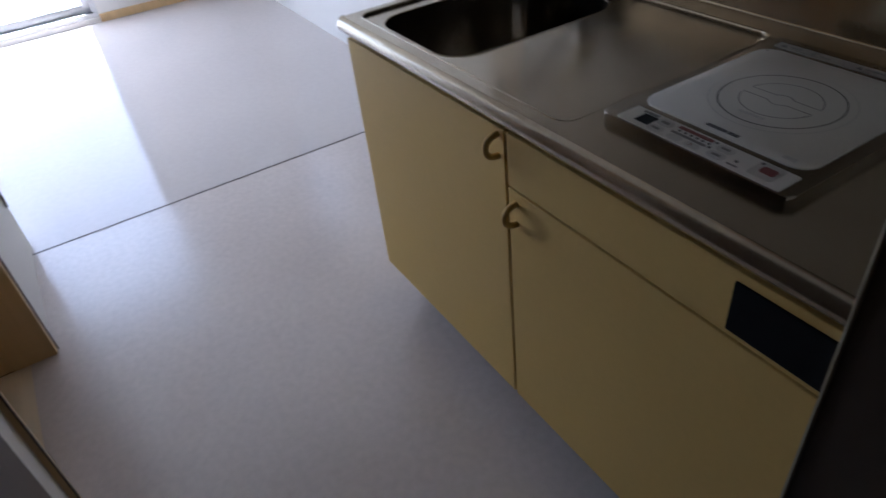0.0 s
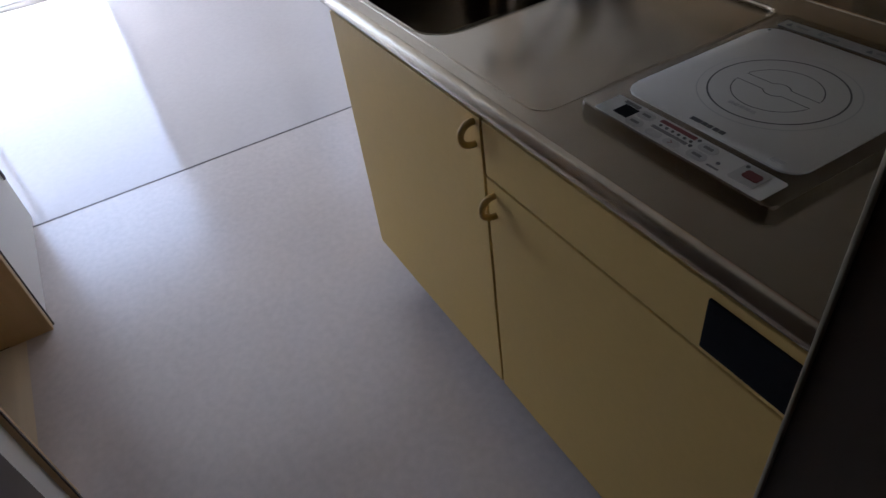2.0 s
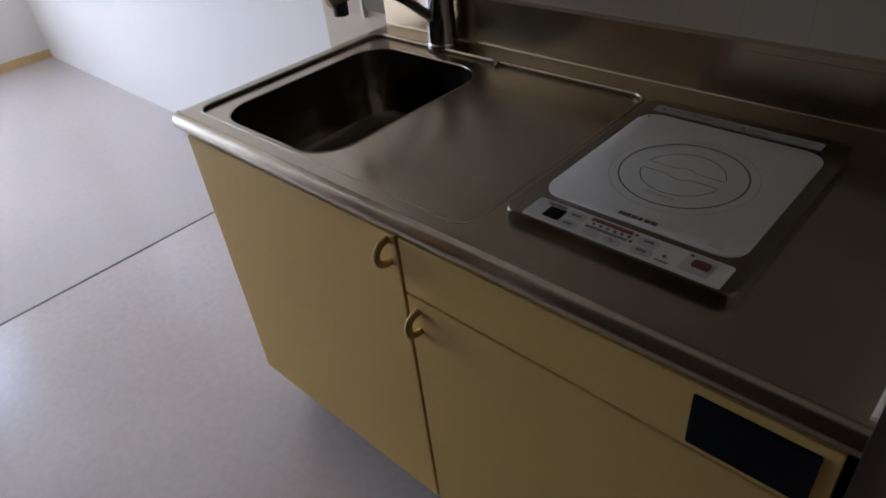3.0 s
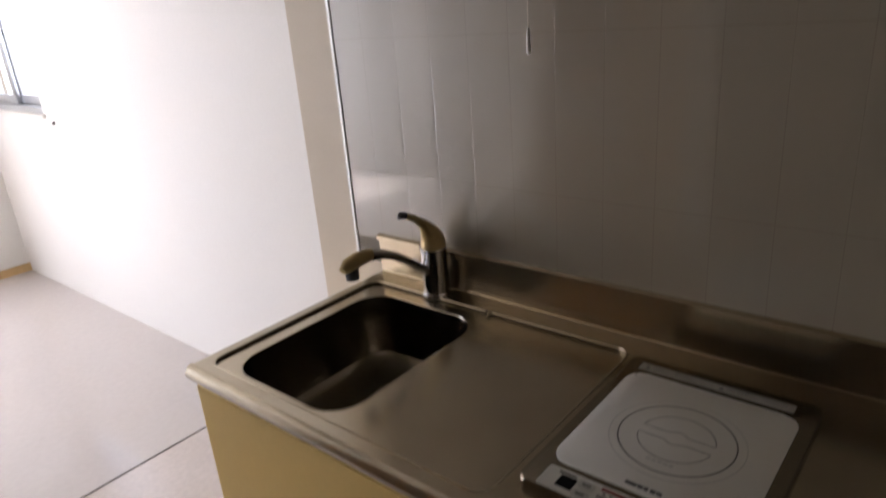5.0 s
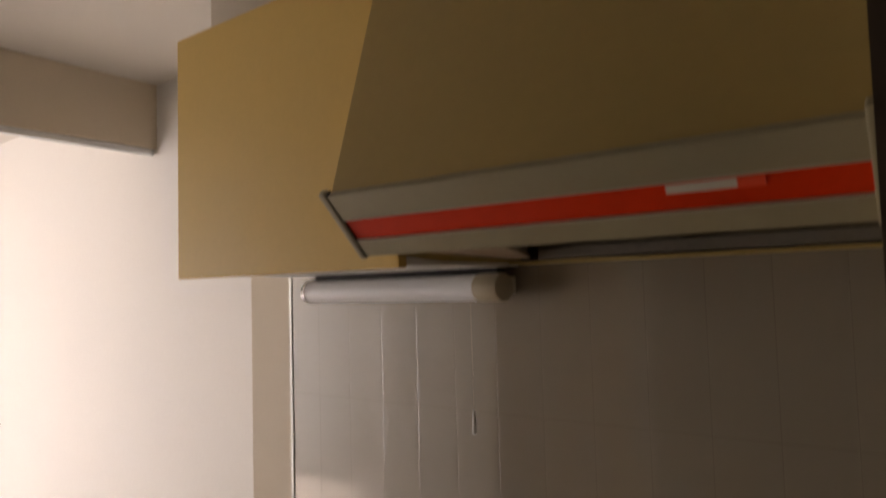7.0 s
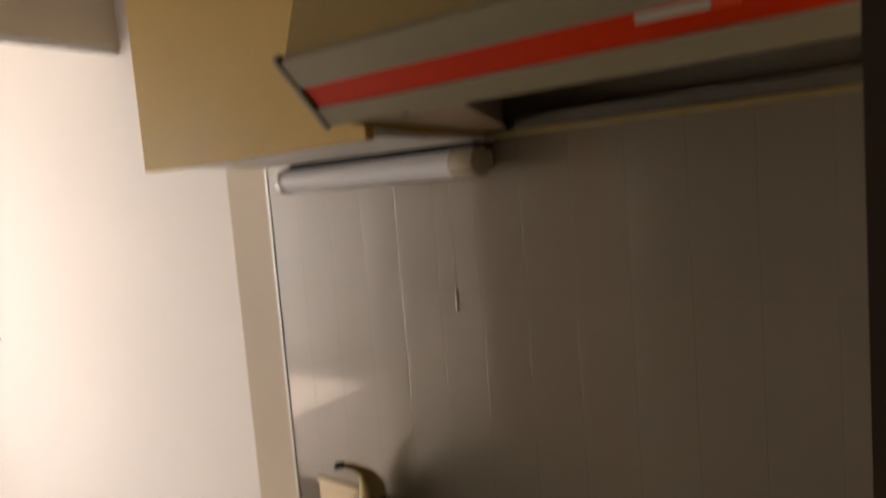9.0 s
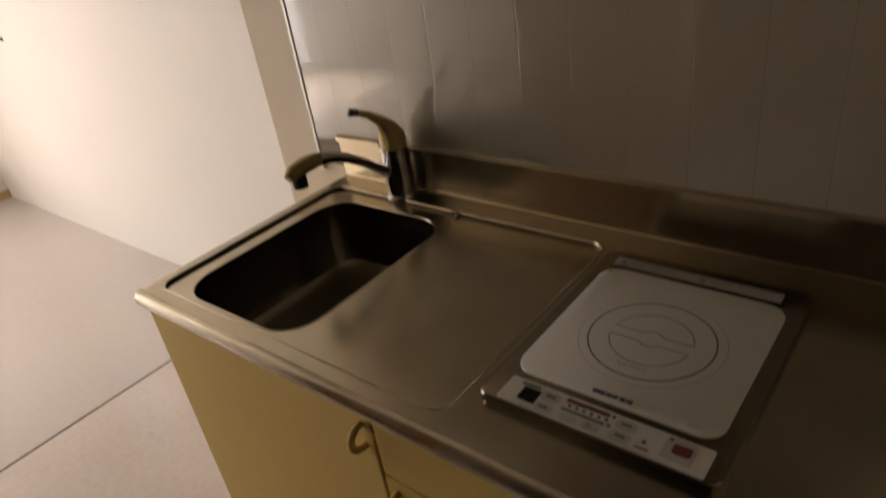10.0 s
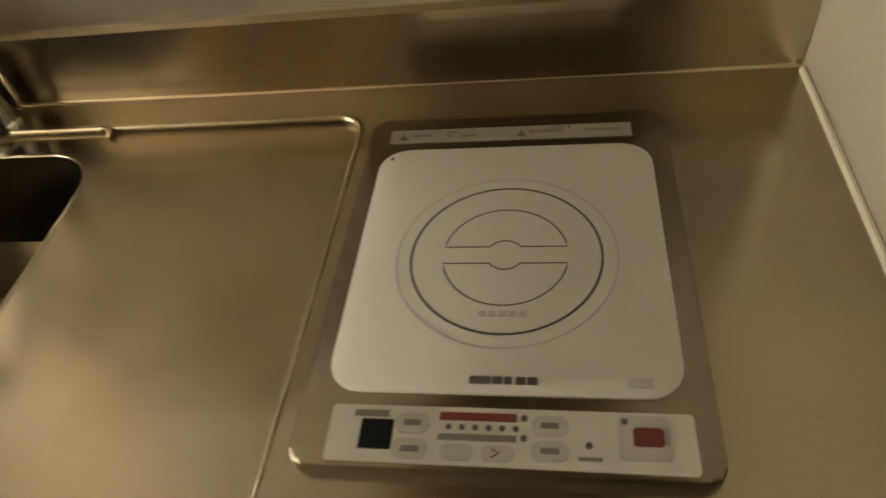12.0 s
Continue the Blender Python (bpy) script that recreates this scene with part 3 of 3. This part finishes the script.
for x, y in ((0.7835, 0.1155), (0.7835, 0.0965), (0.8777, 0.1165), (0.8777, 0.0985)):
    key = mark("touch_key", x - 0.0125, x + 0.0125, y - 0.0075, y + 0.0075, PANEL_KEY, panel_c, pz, 0.007, "grey membrane key")
    mark("key_bar", x - 0.006, x + 0.006, y - 0.002, y + 0.002, PRINT_GREY, key, pz + 0.0009)
for x in (0.8157, 0.8433):
    key = mark("touch_key", x - 0.011, x + 0.011, 0.0895, 0.1015, PANEL_KEY, panel_c, pz, 0.0055, "grey membrane key")
    part("arrow_mark", line_band([(x - 0.004, 0.0985), (x + 0.001, 0.0955), (x - 0.004, 0.0925)], 0.0015, pz + 0.0012, closed=False), INK_PALE if x < 0.8301 else RED_KEY, key)
mark("red_bar", 0.8021, 0.8555, 0.1185, 0.1245, RED_KEY, panel_c, pz, label="red level bar")
mark("grey_bar", 0.8021, 0.8555, 0.1040, 0.1085, PRINT_GREY, panel_c, pz, label="grey level bar")
for k in range(6):
    x = 0.8089 + 0.0092 * k
    mark("level_lamp", x - 0.0021, x + 0.0021, 0.1115, 0.1157, INK, panel_c, pz, 0.002)
for x, y in ((0.8605, 0.1215), (0.8605, 0.1068), (0.9030, 0.1035), (0.9265, 0.1215)):
    mark("indicator_lamp", x - 0.0023, x + 0.0023, y - 0.0023, y + 0.0023, INK, panel_c, pz + 0.0004, 0.0022)
mark("caption_bar", 0.8958, 0.9111, 0.0930, 0.0955, PRINT_GREY, panel_c, pz)
bez = mark("power_bezel", 0.9220, 0.9546, 0.0945, 0.1260, PANEL_KEY, panel_c, pz, 0.003, "pale key surround")
mark("power_key", 0.9315, 0.9510, 0.1040, 0.1170, RED_KEY, bez, pz + 0.0009, 0.003, "red power key", high=0.0012)

# ---- wall cupboard ----
CUPX, CUPY, CZ0, CZ1 = -0.010, 0.205, 1.612, 2.080
HOODX = 0.552
cup = thing("wall_cupboard", (0.32, 0.4, CZ0), "cream laminate wall cupboard with plain closed door", "cupboard")
b = box(CUPX, CUPX + 0.016, CUPY + 0.019, BACK, CZ0 + 0.004, CZ1, 0.001)
b = box(HOODX - 0.02, HOODX - 0.004, CUPY + 0.019, BACK, CZ0 + 0.004, CZ1, 0.001, bm=b)
b = box(CUPX + 0.016, HOODX - 0.02, CUPY + 0.019, BACK, CZ0 + 0.004, CZ0 + 0.020, 0.001, bm=b)
b = box(CUPX + 0.016, HOODX - 0.02, CUPY + 0.019, BACK, CZ1 - 0.016, CZ1, 0.001, bm=b)
part("body", b, TRIM_WHITE, cup, "pale cupboard carcass", smooth=False)
part("door", box(CUPX, HOODX - 0.004, CUPY, CUPY + 0.018, CZ0, CZ1, 0.0015), CREAM, cup, smooth=False)

# ---- extractor hood ----
hood = thing("extractor_hood", (0.92, 0.3, 1.62), "beige enamelled extractor hood with a red front band", "extractor hood")
hx0, hx1 = HOODX, RIGHT - 0.001
LIP0, LIP1 = (0.069, 1.701), (0.134, 1.634)
# sloping front shell, sides and back as sheet metal
shell = prism([LIP0, (0.185, 2.080), (0.189, 2.080), (0.073, 1.698)], "x", hx0 + 0.002, hx1)
shell = box(hx0 + 0.002, hx1, 0.185, 0.545, 2.076, 2.080, bm=shell)
part("front_shell", shell, HOOD, hood)
for x in (hx0 + 0.0005, hx1 - 0.0025):
    part("side_panel", prism([LIP1, (0.071, 1.701), (0.185, 2.078), (0.545, 2.078), (0.545, 1.622), (0.30, 1.622)], "x", x, x + 0.002), HOOD, hood)
# front lip: stepped trim, red band between two grey rails
def lip(t0, t1, lift):
    """A strip of the lip between two shares of its height, standing proud by lift."""
    p0, p1 = Vector(LIP0), Vector(LIP1)
    d = (p1 - p0)
    nrm = Vector((d.y, -d.x)).normalized()
    if nrm.x > 0:
        nrm = -nrm
    a, b = p0 + d * t0, p0 + d * t1
    return [tuple(a - nrm * 0.004), tuple(a + nrm * lift), tuple(b + nrm * lift), tuple(b - nrm * 0.004)]
part("upper_rail", prism(lip(-0.04, 0.38, 0.006), "x", hx0 + 0.0017, hx1 - 0.004, 0.0012), HOOD_TRIM, hood, "grey upper lip rail", smooth=False)
band = part("red_band", prism(lip(0.38, 0.76, 0.003), "x", hx0 + 0.0018, hx1 - 0.007), RED_BAND, hood, "glossy red band")
part("band_edge", prism(lip(0.366, 0.390, 0.0066), "x", hx0 + 0.0018, hx1 - 0.007), LAMP_CAP, hood, "thin pale line beside the band")
part("band_edge", prism(lip(0.748, 0.770, 0.0066), "x", hx0 + 0.0018, hx1 - 0.007), LAMP_CAP, hood, "thin pale line beside the band")
part("lower_rail", prism(lip(0.76, 1.06, 0.006), "x", hx0 + 0.0017, hx1 - 0.004, 0.0012), HOOD_TRIM, hood, "grey lower lip rail", smooth=False)
def lip_tag(x0, x1, t0, t1, mat, name, label):
    part(name, prism(lip(t0, t1, 0.0042), "x", x0, x1), mat, band, label)
lip_tag(0.966, 1.028, 0.435, 0.535, LAMP_END, "switch_label", "white switch label")
lip_tag(1.029, 1.051, 0.43, 0.545, RED_LIT, "switch_tip", "bright red switch end")
part("end_cap", prism(lip(-0.10, 1.10, 0.0075), "x", hx0 - 0.011, hx0 + 0.0005, 0.003), HOOD_TRIM, hood, "rounded beige end cap", smooth=False)
# solid dark strip in place of a shaded gap
part("cap_gap", prism(lip(-0.06, 1.08, 0.0045), "x", hx0 + 0.0005, hx0 + 0.0016), DARK_GAP, hood, "dark strip for the shade of the gap beside the cap")
part("end_cap", prism(lip(-0.16, 1.10, 0.009), "x", hx1 - 0.008, hx1, 0.002), HOOD_TRIM, hood, "rounded beige end cap", smooth=False)
# underside: side gutters, filter plate and dark cavity
ins = box(hx0 + 0.003, hx1 - 0.003, 0.137, 0.540, 1.742, 1.745)
ins = prism([(0.136, 1.742), (0.140, 1.742), (0.140, 1.644), (0.136, 1.642)], "x", hx0 + 0.003, hx1 - 0.003, bm=ins)
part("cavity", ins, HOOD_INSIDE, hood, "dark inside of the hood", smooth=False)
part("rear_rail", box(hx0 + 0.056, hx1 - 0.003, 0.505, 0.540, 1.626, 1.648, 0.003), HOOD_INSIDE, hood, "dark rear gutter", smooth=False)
def tapered(x_front, x_back, z_front, z_back, thick):
    """A plate under the hood whose free edge runs in towards the wall."""
    bm = bmesh.new()
    low = [(hx0 + 0.003, 0.141, z_front), (x_front, 0.141, z_front), (x_back, 0.50, z_back), (hx0 + 0.003, 0.50, z_back)]
    a = [bm.verts.new(p) for p in low]
    c = [bm.verts.new((x, y, z + thick)) for x, y, z in low]
    for k in range(4):
        bm.faces.new((a[k], a[(k + 1) % 4], c[(k + 1) % 4], c[k]))
    bm.faces.new(a[::-1])
    bm.faces.new(c)
    return bm


sw = tapered(hx0 + 0.185, hx0 + 0.045, 1.638, 1.629, 0.006)
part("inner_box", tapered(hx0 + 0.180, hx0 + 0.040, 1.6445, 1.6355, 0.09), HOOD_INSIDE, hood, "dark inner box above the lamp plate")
part("flange", box(hx0, hx1 - 0.004, 0.500, 0.546, 1.619, 1.624, 0.001), HOOD, hood, "thin beige bottom flange", smooth=False)
box_l = part("lamp_housing", sw, HOUSING, hood, "brown-beige lamp housing inside the hood")
part("knock_out", tube([(hx0 + 0.10, 0.165, 1.630), (hx0 + 0.10, 0.165, 1.642)], 0.0055, 14), BLACK, box_l, "small black stub")
# three louvre slots high on the front, solid dark bars for their shade
for k in range(3):
    t = 0.885 + 0.032 * k
    y, z = 0.069 + 0.116 * t, 1.701 + 0.379 * t
    part("louvre_slot", box(hx0 + 0.02, hx0 + 0.16, y - 0.0035, y + 0.002, z - 0.0035, z + 0.0035, 0.001), DARK_GAP, hood, "dark bar for the shade of a louvre slot", smooth=False)

# ---- under-cupboard lamp ----
lamp = thing("under_cupboard_lamp", (0.34, 0.5, 1.57), "unlit fluorescent lamp with white tube cover", "lamp")
LX0, LX1, LYc, LZc = 0.045, 0.560, 0.495, 1.580
prof = [(LYc + 0.030 * math.cos(radians(a)), LZc + 0.024 * math.sin(radians(a))) for a in range(0, 360, 15)]
part("cover", prism(prof, "x", LX0 + 0.008, 0.494), DIFFUSER, lamp, "white ribbed lamp cover")
prof = [(LYc + 0.033 * math.cos(radians(a)), LZc + 0.027 * math.sin(radians(a))) for a in range(0, 360, 15)]
part("end_ring", prism(prof, "x", LX0, LX0 + 0.009), CHROME, lamp, "metal end ring")
prof = [(LYc + 0.032 * math.cos(radians(a)), LZc + 0.026 * math.sin(radians(a))) for a in range(0, 360, 15)]
part("end_housing", prism(prof, "x", 0.494, LX1 - 0.014, 0.003), LAMP_CAP, lamp, "ivory end housing")
part("back_plate", box(LX0 + 0.004, LX1 - 0.018, LYc + 0.02, BACK - 0.0045, LZc - 0.012, 1.600, 0.002), LAMP_END, lamp, smooth=False)
# rail coloured black to give the shaded gap between lamp and cupboard
part("mount", box(LX0 + 0.01, LX1 - 0.03, LYc + 0.002, LYc + 0.03, LZc + 0.012, CZ0 + 0.004, 0.001), DARK_GAP, lamp, "narrow mounting rail, blackened for the shade of the gap", smooth=False)
cord = part("pull_cord", tube([(0.468, 0.500, 1.575), (0.468, 0.500, 1.50), (0.468, 0.501, 1.42), (0.468, 0.501, 1.352)], 0.0005, 6), LAMP_CAP, lamp, "thin white pull cord")
part("cord_knob", tube([(0.468, 0.501, 1.356), (0.468, 0.501, 1.345), (0.468, 0.501, 1.318), (0.468, 0.501, 1.314)], [0.0015, 0.0032, 0.0042, 0.003], 12), TRIM_WHITE, cord)
part("switch_knob", tube([(0.468, 0.500, 1.574), (0.468, 0.500, 1.562)], [0.006, 0.0045], 12), TRIM_WHITE, lamp)

# small hook in the white wall
hook = thing("wall_hook", (-2.467, DEEP, 0.987), "small dark screw hook in the white wall", "hook")
part("screw", tube([(-2.467, DEEP, 0.987), (-2.467, DEEP - 0.006, 0.987), (-2.467, DEEP - 0.012, 0.987)], [0.008, 0.008, 0.005], 14), SEAM, hook)

# door hinge low on the end of the passage wall
hinge = thing("door_hinge", (-0.98, NEAR, 0.18), "dark steel butt hinge low on the white wall", "hinge")
part("hinge_leaf", box(-0.992, -0.966, NEAR, NEAR + 0.003, 0.186, 0.256, 0.001), TRIM_WHITE, hinge, "white painted leaf", smooth=False)
part("hinge_pin", tube([(-0.98, NEAR + 0.006, 0.182), (-0.98, NEAR + 0.006, 0.186), (-0.98, NEAR + 0.006, 0.254), (-0.98, NEAR + 0.006, 0.258)], [0.003, 0.0055, 0.0055, 0.003], 12), SEAM, hinge)

# ---- wall tiles ----
def tile_mesh(w, h):
    """One glazed tile with eased edges, its lower left corner at the origin, facing -y."""
    bm = bmesh.new()
    rows = []
    for ix, iz, y in ((0.0, 0.0, 0.0), (0.0, 0.0, -0.0047), (0.0003, 0.0003, -0.0050), (0.0017, 0.0009, -0.00519)):
        rows.append([bm.verts.new(p) for p in ((ix, y, iz), (w - ix, y, iz), (w - ix, y, h - iz), (ix, y, h - iz))])
    for a, b in zip(rows, rows[1:]):
        for i in range(4):
            bm.faces.new((a[i], a[(i + 1) % 4], b[(i + 1) % 4], b[i]))
    bm.faces.new(rows[-1])
    return mesh_of("tile", bm, TILE)


GAP = 0.0007
xs = [-0.073] + [T0 + TW * k for k in range(12)] + [RIGHT - 0.0005]
zs = [TOP + 0.08, 1.346 - TH, 1.346, 1.346 + TH]
shared = {}
for i in range(len(xs) - 1):
    for j in range(len(zs) - 1):
        w, h = xs[i + 1] - xs[i] - GAP, zs[j + 1] - zs[j] - GAP
        if w < 0.01:
            continue
        key = (round(w, 4), round(h, 4))
        if key not in shared:
            shared[key] = tile_mesh(w, h)
        tile = new("tile", shared[key])
        tile.parent = panel
        tile.matrix_basis = Matrix.Translation((xs[i] + GAP / 2, BACK - 0.004, zs[j] + GAP / 2))
